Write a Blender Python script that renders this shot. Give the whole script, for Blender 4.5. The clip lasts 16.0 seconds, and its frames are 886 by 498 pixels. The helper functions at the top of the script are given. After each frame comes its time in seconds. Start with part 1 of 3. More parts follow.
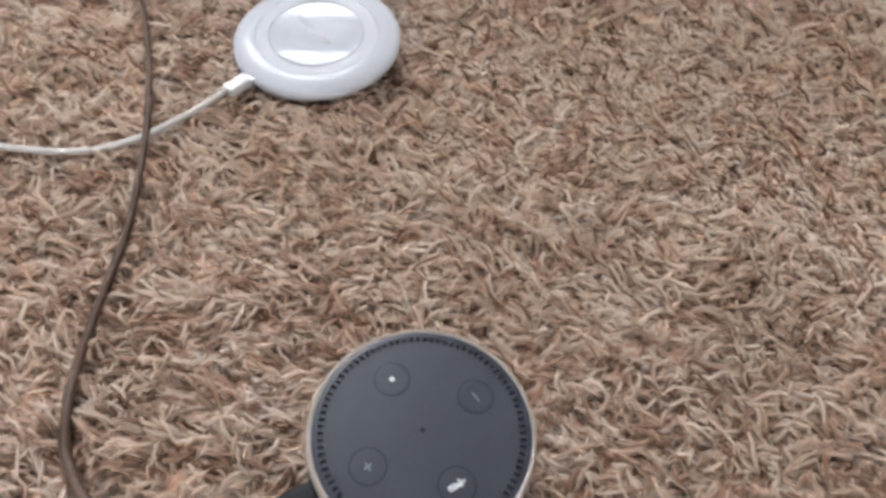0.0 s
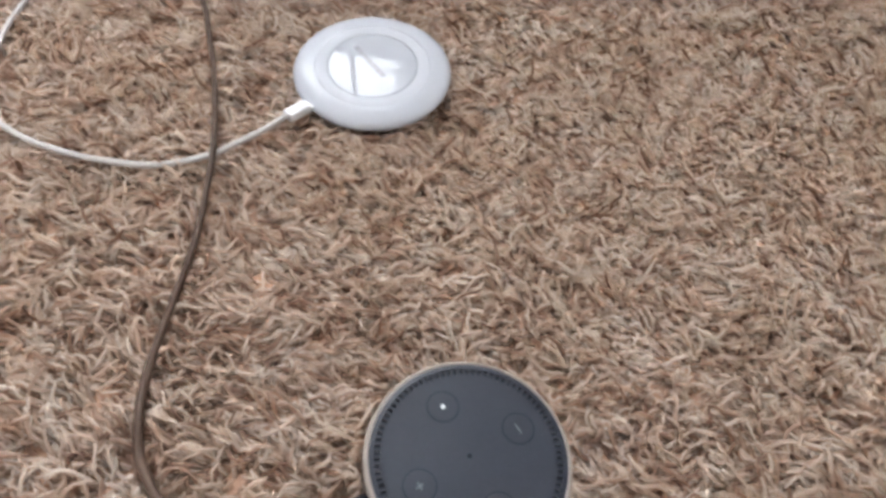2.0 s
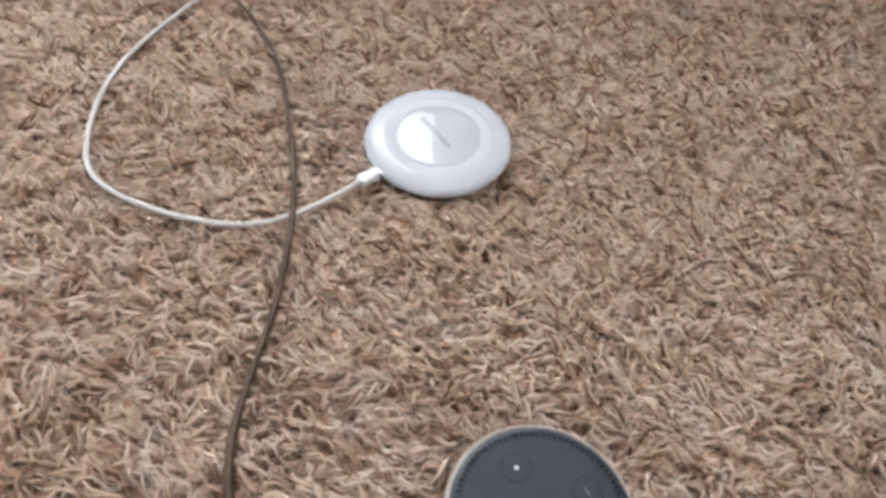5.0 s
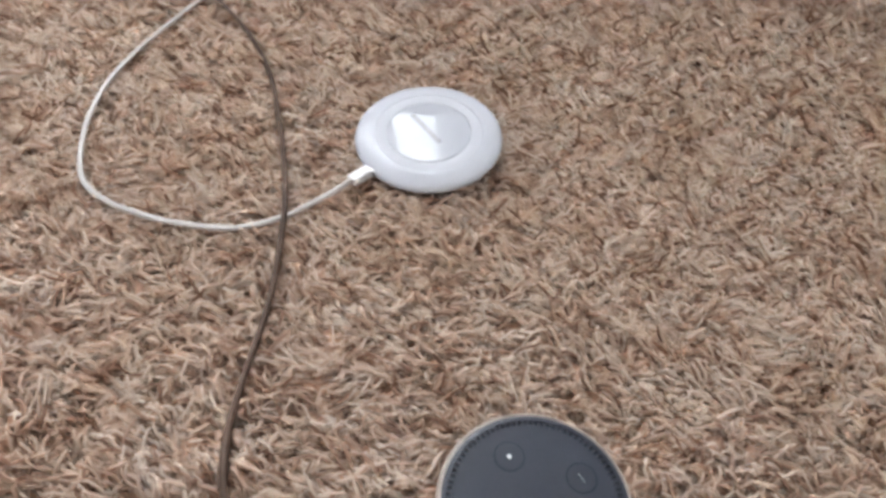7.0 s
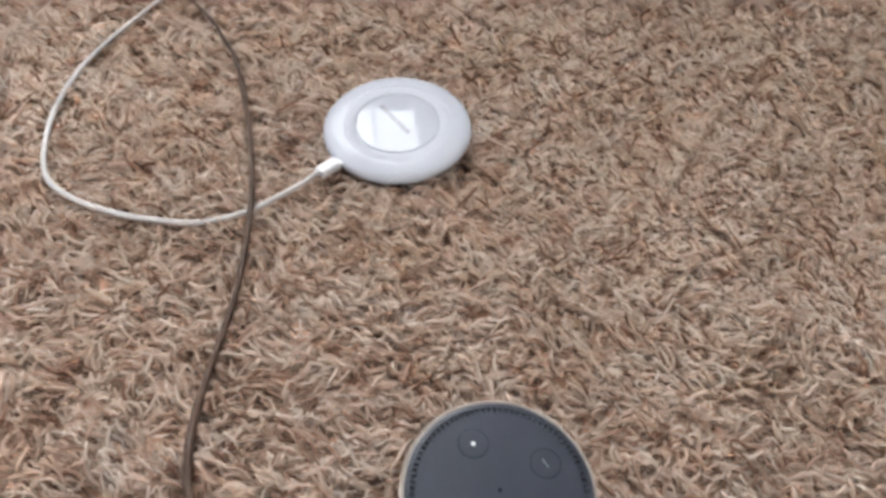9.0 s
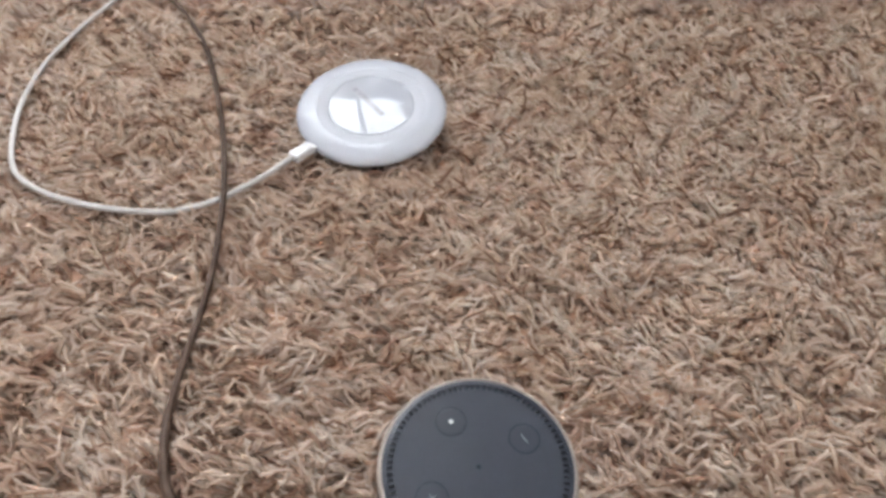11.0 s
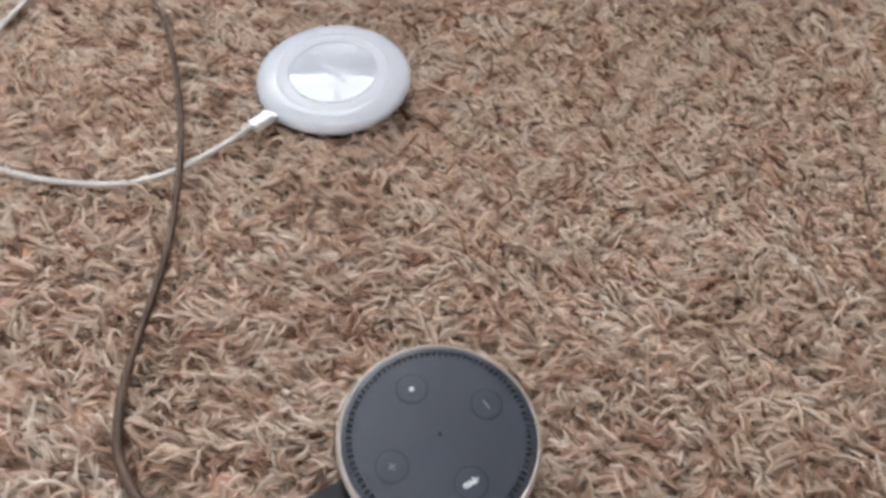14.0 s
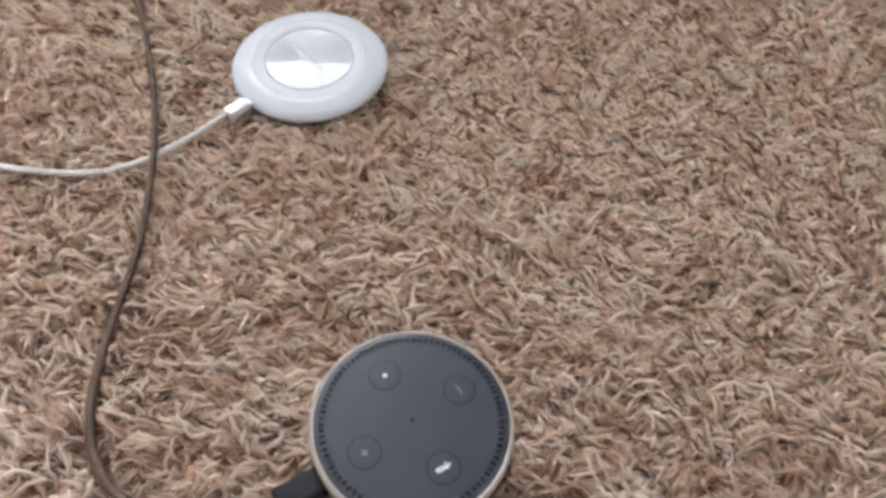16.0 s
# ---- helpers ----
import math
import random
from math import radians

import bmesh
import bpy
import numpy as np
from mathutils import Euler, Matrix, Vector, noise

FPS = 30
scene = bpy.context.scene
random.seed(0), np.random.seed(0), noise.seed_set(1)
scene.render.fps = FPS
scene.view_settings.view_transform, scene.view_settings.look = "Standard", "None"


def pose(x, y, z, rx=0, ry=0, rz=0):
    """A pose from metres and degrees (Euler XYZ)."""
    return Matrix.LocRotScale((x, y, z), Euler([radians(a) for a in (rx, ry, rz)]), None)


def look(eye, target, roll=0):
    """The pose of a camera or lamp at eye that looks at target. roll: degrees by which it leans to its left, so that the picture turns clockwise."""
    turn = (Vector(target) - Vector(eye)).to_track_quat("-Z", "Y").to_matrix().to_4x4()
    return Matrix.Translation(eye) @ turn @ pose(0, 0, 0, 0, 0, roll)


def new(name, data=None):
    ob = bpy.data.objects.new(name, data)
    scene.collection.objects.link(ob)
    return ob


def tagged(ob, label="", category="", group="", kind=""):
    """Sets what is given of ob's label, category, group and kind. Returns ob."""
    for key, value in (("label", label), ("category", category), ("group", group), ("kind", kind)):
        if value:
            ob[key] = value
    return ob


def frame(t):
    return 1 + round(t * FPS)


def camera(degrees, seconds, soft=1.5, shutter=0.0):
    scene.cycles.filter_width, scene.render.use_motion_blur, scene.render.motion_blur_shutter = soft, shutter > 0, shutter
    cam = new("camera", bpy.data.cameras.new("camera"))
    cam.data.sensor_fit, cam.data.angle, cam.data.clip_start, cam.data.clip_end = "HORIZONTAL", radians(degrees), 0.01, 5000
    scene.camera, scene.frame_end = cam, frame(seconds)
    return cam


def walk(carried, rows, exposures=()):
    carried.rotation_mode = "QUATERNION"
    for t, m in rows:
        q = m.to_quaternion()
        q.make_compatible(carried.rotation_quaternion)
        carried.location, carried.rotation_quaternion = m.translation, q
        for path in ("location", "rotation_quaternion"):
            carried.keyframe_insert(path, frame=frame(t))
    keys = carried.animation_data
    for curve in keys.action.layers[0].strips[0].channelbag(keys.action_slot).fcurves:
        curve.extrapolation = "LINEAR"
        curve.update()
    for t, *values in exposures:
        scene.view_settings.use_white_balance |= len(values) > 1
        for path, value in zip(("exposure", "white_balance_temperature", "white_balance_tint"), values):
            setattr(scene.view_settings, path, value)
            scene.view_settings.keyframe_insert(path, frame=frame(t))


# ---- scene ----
cam = camera(64.24, 16.0, soft=3.6)
EXPOSURES = [(0.0, 0.0), (2.5, 0.0), (4.5, 0.07), (7.0, 0.03), (9.0, 0.0), (16.0, 0.0)]
TUFT_STEP = 0.0054
# seconds, place, yaw, pitch, lean to the left
ROWS = [
    (0.0, -0.00239, 0.00804, 0.27270, -1.521, -49.636, 6.292),
    (0.5, -0.00811, 0.00675, 0.27691, -1.783, -49.580, 7.867),
    (1.0, -0.01454, 0.00563, 0.28253, -1.860, -49.524, 9.351),
    (1.5, -0.02134, 0.00348, 0.29152, -1.761, -49.476, 10.123),
    (2.0, -0.02898, 0.00037, 0.29897, -1.736, -49.157, 10.687),
    (2.5, -0.03847, -0.00292, 0.30638, -1.705, -48.658, 11.282),
    (3.0, -0.04501, -0.00398, 0.31238, -1.137, -47.933, 11.364),
    (3.5, -0.05056, -0.00588, 0.31635, -0.391, -47.019, 11.296),
    (4.0, -0.05570, -0.00825, 0.31883, 0.236, -46.322, 11.270),
    (4.5, -0.05825, -0.01043, 0.31960, 0.887, -45.788, 11.036),
    (7.0, -0.04341, -0.01391, 0.31654, 3.159, -45.477, 6.739),
    (7.5, -0.03833, -0.01392, 0.31571, 2.960, -45.522, 6.402),
    (8.0, -0.03536, -0.01425, 0.31591, 2.609, -45.572, 6.368),
    (8.5, -0.03287, -0.01428, 0.31564, 2.188, -45.675, 6.545),
    (9.0, -0.03018, -0.01372, 0.31468, 1.892, -45.770, 6.490),
    (11.5, -0.01778, -0.01402, 0.30664, 0.633, -46.785, 4.957),
    (12.0, -0.01536, -0.01373, 0.30459, 0.386, -47.057, 4.813),
    (12.5, -0.01440, -0.01285, 0.30270, -0.144, -47.377, 5.229),
    (13.0, -0.01279, -0.01261, 0.30126, -0.512, -47.618, 5.463),
    (13.5, -0.01033, -0.01194, 0.29994, -0.862, -47.937, 5.567),
    (14.0, -0.00859, -0.01200, 0.29901, -1.248, -48.167, 5.644),
    (14.5, -0.00696, -0.01216, 0.29854, -1.698, -48.396, 5.932),
    (15.0, -0.00557, -0.01250, 0.29854, -2.091, -48.564, 6.187),
    (15.5, -0.00349, -0.01238, 0.29848, -2.374, -48.763, 6.232),
    (16.0, -0.00151, -0.01240, 0.29855, -2.770, -48.963, 6.404),
]
walk(cam, [(t, pose(x, y, z, 90 + pitch, 0, yaw) @ pose(0, 0, 0, 0, 0, lean)) for t, x, y, z, yaw, pitch, lean in ROWS], EXPOSURES)

# ---------------------------------------------------------------- world and light
world = bpy.data.worlds.new("sky")
scene.world = world
world.use_nodes = True
wn = world.node_tree
sky = wn.nodes.new("ShaderNodeTexSky")
sky.sky_type, sky.sun_disc = "NISHITA", False
sky.sun_elevation, sky.sun_rotation = radians(48), radians(150)
wn.links.new(sky.outputs[0], wn.nodes["Background"].inputs[0])
wn.nodes["Background"].inputs[1].default_value = 0.1

WIN_X0, WIN_X1, WIN_Z0, WIN_Z1, WALL_Y = -1.42, -0.27, 0.98, 2.40, 1.40


def area_lamp(name, m, size_x, size_y, watts, colour):
    data = bpy.data.lights.new(name, "AREA")
    data.shape, data.size, data.size_y, data.energy, data.color = "RECTANGLE", size_x, size_y, watts, colour
    ob = new(name, data)
    ob.matrix_world = m
    return ob


# daylight that comes in by the window
area_lamp("window_daylight", look(((WIN_X0 + WIN_X1) / 2, WALL_Y + 0.17, (WIN_Z0 + WIN_Z1) / 2), ((WIN_X0 + WIN_X1) / 2, 0, (WIN_Z0 + WIN_Z1) / 2 - 0.3)),
          WIN_X1 - WIN_X0, WIN_Z1 - WIN_Z0, 184, (0.948, 0.976, 1.025))


# ---------------------------------------------------------------- materials
def material(name, rough=0.5, metal=0.0):
    m = bpy.data.materials.new(name)
    m.use_nodes = True
    nt = m.node_tree
    b = nt.nodes["Principled BSDF"]
    b.inputs["Roughness"].default_value = rough
    b.inputs["Metallic"].default_value = metal
    return m, nt, b


def add(nt, kind, **values):
    n = nt.nodes.new(kind)
    for key, v in values.items():
        n.inputs[key.replace("_", " ")].default_value = v
    return n


def ramp(nt, source, stops):
    r = nt.nodes.new("ShaderNodeValToRGB")
    el = r.color_ramp.elements
    while len(el) < len(stops):
        el.new(0.5)
    for e, (pos, c) in zip(el, stops):
        e.position, e.color = pos, (*c, 1)
    nt.links.new(source, r.inputs[0])
    return r.outputs[0]


def coords(nt):
    return nt.nodes.new("ShaderNodeTexCoord").outputs["Object"]


def noise_node(nt, scale, detail=3.0, rough=0.55):
    n = add(nt, "ShaderNodeTexNoise", Scale=scale, Detail=detail, Roughness=rough)
    nt.links.new(coords(nt), n.inputs["Vector"])
    return n.outputs["Fac"]


def bump(nt, b, source, strength, distance):
    n = add(nt, "ShaderNodeBump", Strength=strength, Distance=distance)
    nt.links.new(source, n.inputs["Height"])
    nt.links.new(n.outputs[0], b.inputs["Normal"])


def mix(nt, kind, fac, a, c):
    n = nt.nodes.new("ShaderNodeMix")
    n.data_type, n.blend_type = "RGBA", kind
    n.inputs[0].default_value = fac
    for socket, v in ((n.inputs[6], a), (n.inputs[7], c)):
        if isinstance(v, tuple):
            socket.default_value = (*v, 1)
        else:
            nt.links.new(v, socket)
    return n.outputs[2]


def mottled(name, dark, light, scale, rough, bump_scale=0, bump_depth=0, metal=0.0, fine=0, gloss=0.5, bump_detail=3.0):
    """A plain surface with soft mottling and a fine relief."""
    m, nt, b = material(name, rough, metal)
    b.inputs["Specular IOR Level"].default_value = gloss
    c = ramp(nt, noise_node(nt, scale), [(0.3, dark), (0.7, light)])
    if fine:
        f = ramp(nt, noise_node(nt, fine, 2.0), [(0.3, (0.82, 0.82, 0.82)), (0.7, (1, 1, 1))])
        c = mix(nt, "MULTIPLY", 1.0, c, f)
    nt.links.new(c, b.inputs["Base Color"])
    r = ramp(nt, noise_node(nt, scale * 2.3), [(0.25, (rough * 0.85,) * 3), (0.75, (min(1, rough * 1.15),) * 3)])
    nt.links.new(r, b.inputs["Roughness"])
    if bump_scale:
        bump(nt, b, noise_node(nt, bump_scale, bump_detail), 0.6, bump_depth)
    return m


def yarn_material():
    m, nt, b = material("wool_yarn", 0.85)
    geo = nt.nodes.new("ShaderNodeNewGeometry")
    strand = ramp(nt, geo.outputs["Random Per Island"],
                  [(0.0, (0.46, 0.325, 0.26)), (0.16, (0.68, 0.54, 0.465)), (0.36, (0.84, 0.73, 0.665)), (0.64, (0.93, 0.86, 0.805)), (1.0, (0.97, 0.94, 0.905))])
    patch = ramp(nt, noise_node(nt, 16.0, 3.0), [(0.30, (0.87, 0.82, 0.77)), (0.5, (0.96, 0.93, 0.90)), (0.70, (1.0, 1.0, 1.0))])
    fibre = ramp(nt, noise_node(nt, 1500.0, 2.0), [(0.25, (0.80, 0.79, 0.77)), (0.7, (1.0, 1.0, 1.0))])
    dye = ramp(nt, noise_node(nt, 48.0, 2.5), [(0.34, (0.78, 0.68, 0.62)), (0.48, (0.97, 0.945, 0.925)), (0.6, (1.0, 1.0, 1.0))])
    c = mix(nt, "MULTIPLY", 1.0, mix(nt, "MULTIPLY", 1.0, mix(nt, "MULTIPLY", 1.0, strand, patch), dye), fibre)
    nt.links.new(c, b.inputs["Base Color"])
    b.inputs["Specular IOR Level"].default_value = 0.0
    b.inputs["Sheen Weight"].default_value = 0.04
    b.inputs["Sheen Roughness"].default_value = 0.6
    thin = nt.nodes.new("ShaderNodeBsdfTranslucent")
    nt.links.new(mix(nt, "MULTIPLY", 1.0, c, (1.0, 0.945, 0.90)), thin.inputs[0])
    both = nt.nodes.new("ShaderNodeMixShader")
    both.inputs[0].default_value = 0.58
    nt.links.new(b.outputs[0], both.inputs[1])
    nt.links.new(thin.outputs[0], both.inputs[2])
    # loose, fuzzy fibres let some light straight through
    fuzz = nt.nodes.new("ShaderNodeMixShader")
    fuzz.inputs[0].default_value = 0.28
    nt.links.new(both.outputs[0], fuzz.inputs[1])
    nt.links.new(nt.nodes.new("ShaderNodeBsdfTransparent").outputs[0], fuzz.inputs[2])
    nt.links.new(fuzz.outputs[0], nt.nodes["Material Output"].inputs["Surface"])
    bump(nt, b, noise_node(nt, 1100.0, 2.0), 0.25, 0.0002)
    return m


YARN = yarn_material()
BACKING = mottled("carpet_backing", (0.42, 0.26, 0.18), (0.58, 0.385, 0.29), 160, 0.95, 320, 0.003, fine=400)
WALL_PAINT = mottled("wall_paint", (0.70, 0.68, 0.64), (0.76, 0.74, 0.70), 3, 0.8, 180, 0.0006)
CEILING_PAINT = mottled("ceiling_paint", (0.76, 0.76, 0.75), (0.81, 0.81, 0.80), 4, 0.85, 120, 0.001)
FRAME_PAINT = mottled("white_frame_paint", (0.74, 0.74, 0.73), (0.80, 0.80, 0.79), 9, 0.4, 90, 0.0003)
SLAT_PAINT = mottled("white_slat", (0.76, 0.76, 0.76), (0.82, 0.82, 0.81), 14, 0.5, 120, 0.0002)
TOP_PLASTIC = mottled("dark_grey_plastic", (0.0145, 0.018, 0.0295), (0.0185, 0.0225, 0.0355), 55, 0.46, 2600, 0.00006, fine=900, gloss=0.33)
BUTTON_PLASTIC = mottled("button_plastic", (0.014, 0.0175, 0.0285), (0.018, 0.022, 0.0345), 80, 0.44, 2600, 0.00005, fine=900, gloss=0.33)
SIDE_PLASTIC = mottled("glossy_black_plastic", (0.012, 0.012, 0.013), (0.018, 0.018, 0.019), 60, 0.18, 700, 0.00002)
# near-black that stands in for shade inside the slots and the microphone hole
SLOT_SHADE = mottled("slot_shade_black", (0.008, 0.0095, 0.015), (0.012, 0.0135, 0.020), 60, 0.9, gloss=0.05)
# dark grey that stands in for the shade in the gaps round buttons
GAP_SHADE = mottled("gap_shade_grey", (0.009, 0.0115, 0.018), (0.013, 0.016, 0.024), 60, 0.9, gloss=0.05)
RING_PLASTIC = mottled("frosted_ring_plastic", (0.21, 0.18, 0.165), (0.26, 0.225, 0.205), 70, 0.35, 900, 0.00003)
ICON_GREY = mottled("icon_grey", (0.085, 0.092, 0.10), (0.14, 0.148, 0.156), 300, 0.5)
ICON_PALE = mottled("icon_pale", (0.16, 0.17, 0.18), (0.50, 0.51, 0.52), 520, 0.5)
ICON_WHITE = mottled("icon_white", (0.52, 0.53, 0.54), (0.60, 0.61, 0.62), 300, 0.4)
CHARGER_WHITE = mottled("glossy_white_plastic", (0.375, 0.398, 0.45), (0.395, 0.418, 0.47), 30, 0.008, gloss=0.30)
CHARGER_TOP = mottled("polished_white_plastic", (0.335, 0.357, 0.405), (0.35, 0.372, 0.42), 30, 0.003, 55, 0.00012, gloss=0.29, bump_detail=0.0)
CHARGER_SATIN = mottled("satin_white_plastic", (0.375, 0.397, 0.445), (0.395, 0.417, 0.465), 30, 0.5, gloss=0.12)
CHARGER_BASE = mottled("grey_rubber", (0.42, 0.43, 0.44), (0.50, 0.51, 0.52), 60, 0.7)
LETTER_GREY = mottled("print_grey", (0.17, 0.18, 0.20), (0.24, 0.25, 0.275), 300, 0.4)
CABLE_WHITE = mottled("white_cable_rubber", (0.42, 0.41, 0.41), (0.49, 0.48, 0.48), 40, 0.42, 900, 0.0001, fine=500)
PLUG_WHITE = mottled("white_plug_plastic", (0.48, 0.49, 0.52), (0.53, 0.54, 0.57), 60, 0.3)
CABLE_DARK = mottled("dark_brown_cable_rubber", (0.048, 0.027, 0.018), (0.080, 0.048, 0.034), 45, 0.55, 800, 0.00015, fine=400, gloss=0.25)
PLUG_BLACK = mottled("black_plug_plastic", (0.010, 0.010, 0.013), (0.016, 0.016, 0.019), 60, 0.65, 900, 0.00005, gloss=0.15)
STEEL = mottled("plug_steel", (0.55, 0.55, 0.56), (0.65, 0.65, 0.66), 90, 0.3, metal=1.0)


def glass_material():
    m, nt, b = material("window_glass", 0.02)
    b.inputs["Base Color"].default_value = (0.97, 0.99, 0.98, 1)
    b.inputs["Transmission Weight"].default_value = 1.0
    b.inputs["IOR"].default_value = 1.45
    return m


GLASS = glass_material()


# ---------------------------------------------------------------- mesh helpers
def part(name, bm, mat, parent=None, label="", smooth=False):
    """Links a bmesh as one mesh object, under a thing where one is given."""
    mesh = bpy.data.meshes.new(name)
    bmesh.ops.recalc_face_normals(bm, faces=bm.faces)
    bm.to_mesh(mesh)
    bm.free()
    mesh.materials.append(mat)
    if smooth:
        mesh.shade_smooth()
        mesh.set_sharp_from_angle(angle=radians(38))
    ob = new(name, mesh)
    if parent:
        ob.parent = parent
    return tagged(ob, label)


def thing(name, m, label, category, kind="", group=""):
    ob = new(name)
    ob.empty_display_size = 0.01
    ob.matrix_basis = m
    return tagged(ob, label, category, group, kind)


def revolved(profile, n=96, x=0.0, y=0.0):
    """A body turned about the upright axis from (radius, height) pairs; a radius of 0 closes it."""
    bm = bmesh.new()
    rings = []
    for r, z in profile:
        if r <= 0:
            rings.append([bm.verts.new((x, y, z))])
        else:
            rings.append([bm.verts.new((x + r * math.cos(2 * math.pi * i / n), y + r * math.sin(2 * math.pi * i / n), z)) for i in range(n)])
    for a, b in zip(rings, rings[1:]):
        for i in range(n):
            j = (i + 1) % n
            if len(a) == 1 and len(b) == 1:
                continue
            if len(a) == 1:
                bm.faces.new((a[0], b[i], b[j]))
            elif len(b) == 1:
                bm.faces.new((a[i], b[0], a[j]))
            else:
                bm.faces.new((a[i], b[i], b[j], a[j]))
    return bm


def box(sx, sy, sz, m=None, bevel=0.0, segments=2):
    bm = bmesh.new()
    bmesh.ops.create_cube(bm, size=1.0)
    bmesh.ops.transform(bm, matrix=Matrix.Diagonal((sx, sy, sz, 1)), verts=bm.verts)
    if bevel:
        bmesh.ops.bevel(bm, geom=bm.edges[:], offset=bevel, segments=segments, affect="EDGES", profile=0.5)
    if m:
        bmesh.ops.transform(bm, matrix=m, verts=bm.verts)
    return bm


def spline(points, per=10):
    """A smooth line through points (Catmull-Rom)."""
    p = [Vector(q) for q in points]
    p = [p[0] * 2 - p[1]] + p + [p[-1] * 2 - p[-2]]
    out = []
    for i in range(1, len(p) - 2):
        a, b, c, d = p[i - 1], p[i], p[i + 1], p[i + 2]
        for s in range(per):
            t = s / per
            out.append(0.5 * (2 * b + (c - a) * t + (2 * a - 5 * b + 4 * c - d) * t * t + (3 * b - a - 3 * c + d) * t ** 3))
    out.append(p[-2])
    return out


def tube(line, radius, sides=12):
    """A round cable along a line; radius is a number or a function of the share of the way."""
    bm = bmesh.new()
    rings = []
    up = Vector((0, 0, 1))
    for i, q in enumerate(line):
        way = (line[min(i + 1, len(line) - 1)] - line[max(i - 1, 0)]).normalized()
        side = way.cross(up).normalized()
        top = side.cross(way).normalized()
        r = radius(i / (len(line) - 1)) if callable(radius) else radius
        rings.append([bm.verts.new(q + r * (math.cos(2 * math.pi * j / sides) * side + math.sin(2 * math.pi * j / sides) * top)) for j in range(sides)])
    for a, b in zip(rings, rings[1:]):
        for j in range(sides):
            k = (j + 1) % sides
            bm.faces.new((a[j], a[k], b[k], b[j]))
    bm.faces.new(rings[0])
    bm.faces.new(rings[-1])
    return bm


def joined(pieces):
    bm = bmesh.new()
    for b in pieces:
        mesh = bpy.data.meshes.new("piece")
        b.to_mesh(mesh)
        b.free()
        bm.from_mesh(mesh)
        bpy.data.meshes.remove(mesh)
    return bm


def curved_slat(length, width, crown):
    """A blind's slat: a thin strip, slightly arched across its width."""
    bm = bmesh.new()
    rows = []
    for i in range(7):
        u = -1 + i / 3
        z = crown * (1 - u * u)
        rows.append([bm.verts.new((x, u * width / 2, z + d)) for d in (0, -0.0016) for x in (-length / 2, length / 2)])
    for p, q in zip(rows, rows[1:]):
        bm.faces.new((p[0], p[1], q[1], q[0]))
        bm.faces.new((p[2], q[2], q[3], p[3]))
        bm.faces.new((p[0], q[0], q[2], p[2]))
        bm.faces.new((p[1], p[3], q[3], q[1]))
    for p in (rows[0], rows[-1]):
        bm.faces.new((p[0], p[1], p[3], p[2]))
    return bm


# ---------------------------------------------------------------- the room
FLOOR_Z, BACKING_Z = -0.0068, -0.0034
X0, X1, Y0, Y1, TOP = -2.3, 1.3, -1.2, WALL_Y, 2.6


def slab(name, x0, x1, y0, y1, z0, z1, mat, label, category):
    ob = part(name, box(x1 - x0, y1 - y0, z1 - z0, pose((x0 + x1) / 2, (y0 + y1) / 2, (z0 + z1) / 2)), mat)
    return tagged(ob, label, category, kind="structure")


slab("floor", X0, X1, Y0, Y1, FLOOR_Z - 0.1, BACKING_Z, BACKING, "tan carpet backing under the beige shag pile", "floor")
slab("ceiling", X0, X1, Y0, Y1, TOP, TOP + 0.1, CEILING_PAINT, "plain white painted ceiling", "ceiling")
slab("wall_west", X0 - 0.1, X0, Y0 - 0.1, Y1 + 0.1, FLOOR_Z - 0.1, TOP + 0.1, WALL_PAINT, "plain off-white painted wall", "wall")
slab("wall_east", X1, X1 + 0.1, Y0 - 0.1, Y1 + 0.1, FLOOR_Z - 0.1, TOP + 0.1, WALL_PAINT, "plain off-white painted wall", "wall")
slab("wall_south", X0, X1, Y0 - 0.1, Y0, FLOOR_Z - 0.1, TOP + 0.1, WALL_PAINT, "plain off-white painted wall", "wall")


def window_wall():
    """The wall with the window: four pieces round the opening, joined."""
    bm = bmesh.new()
    for x0, x1, z0, z1 in ((X0, WIN_X0, FLOOR_Z - 0.1, TOP + 0.1), (WIN_X1, X1, FLOOR_Z - 0.1, TOP + 0.1),
                           (WIN_X0, WIN_X1, FLOOR_Z - 0.1, WIN_Z0), (WIN_X0, WIN_X1, WIN_Z1, TOP + 0.1)):
        b = box(x1 - x0, 0.1, z1 - z0, pose((x0 + x1) / 2, Y1 + 0.05, (z0 + z1) / 2))
        mesh = bpy.data.meshes.new("piece")
        b.to_mesh(mesh)
        b.free()
        bm.from_mesh(mesh)
        bpy.data.meshes.remove(mesh)
    return tagged(part("wall_north", bm, WALL_PAINT), "off-white painted wall with a window opening", "wall", kind="structure")


window_wall()


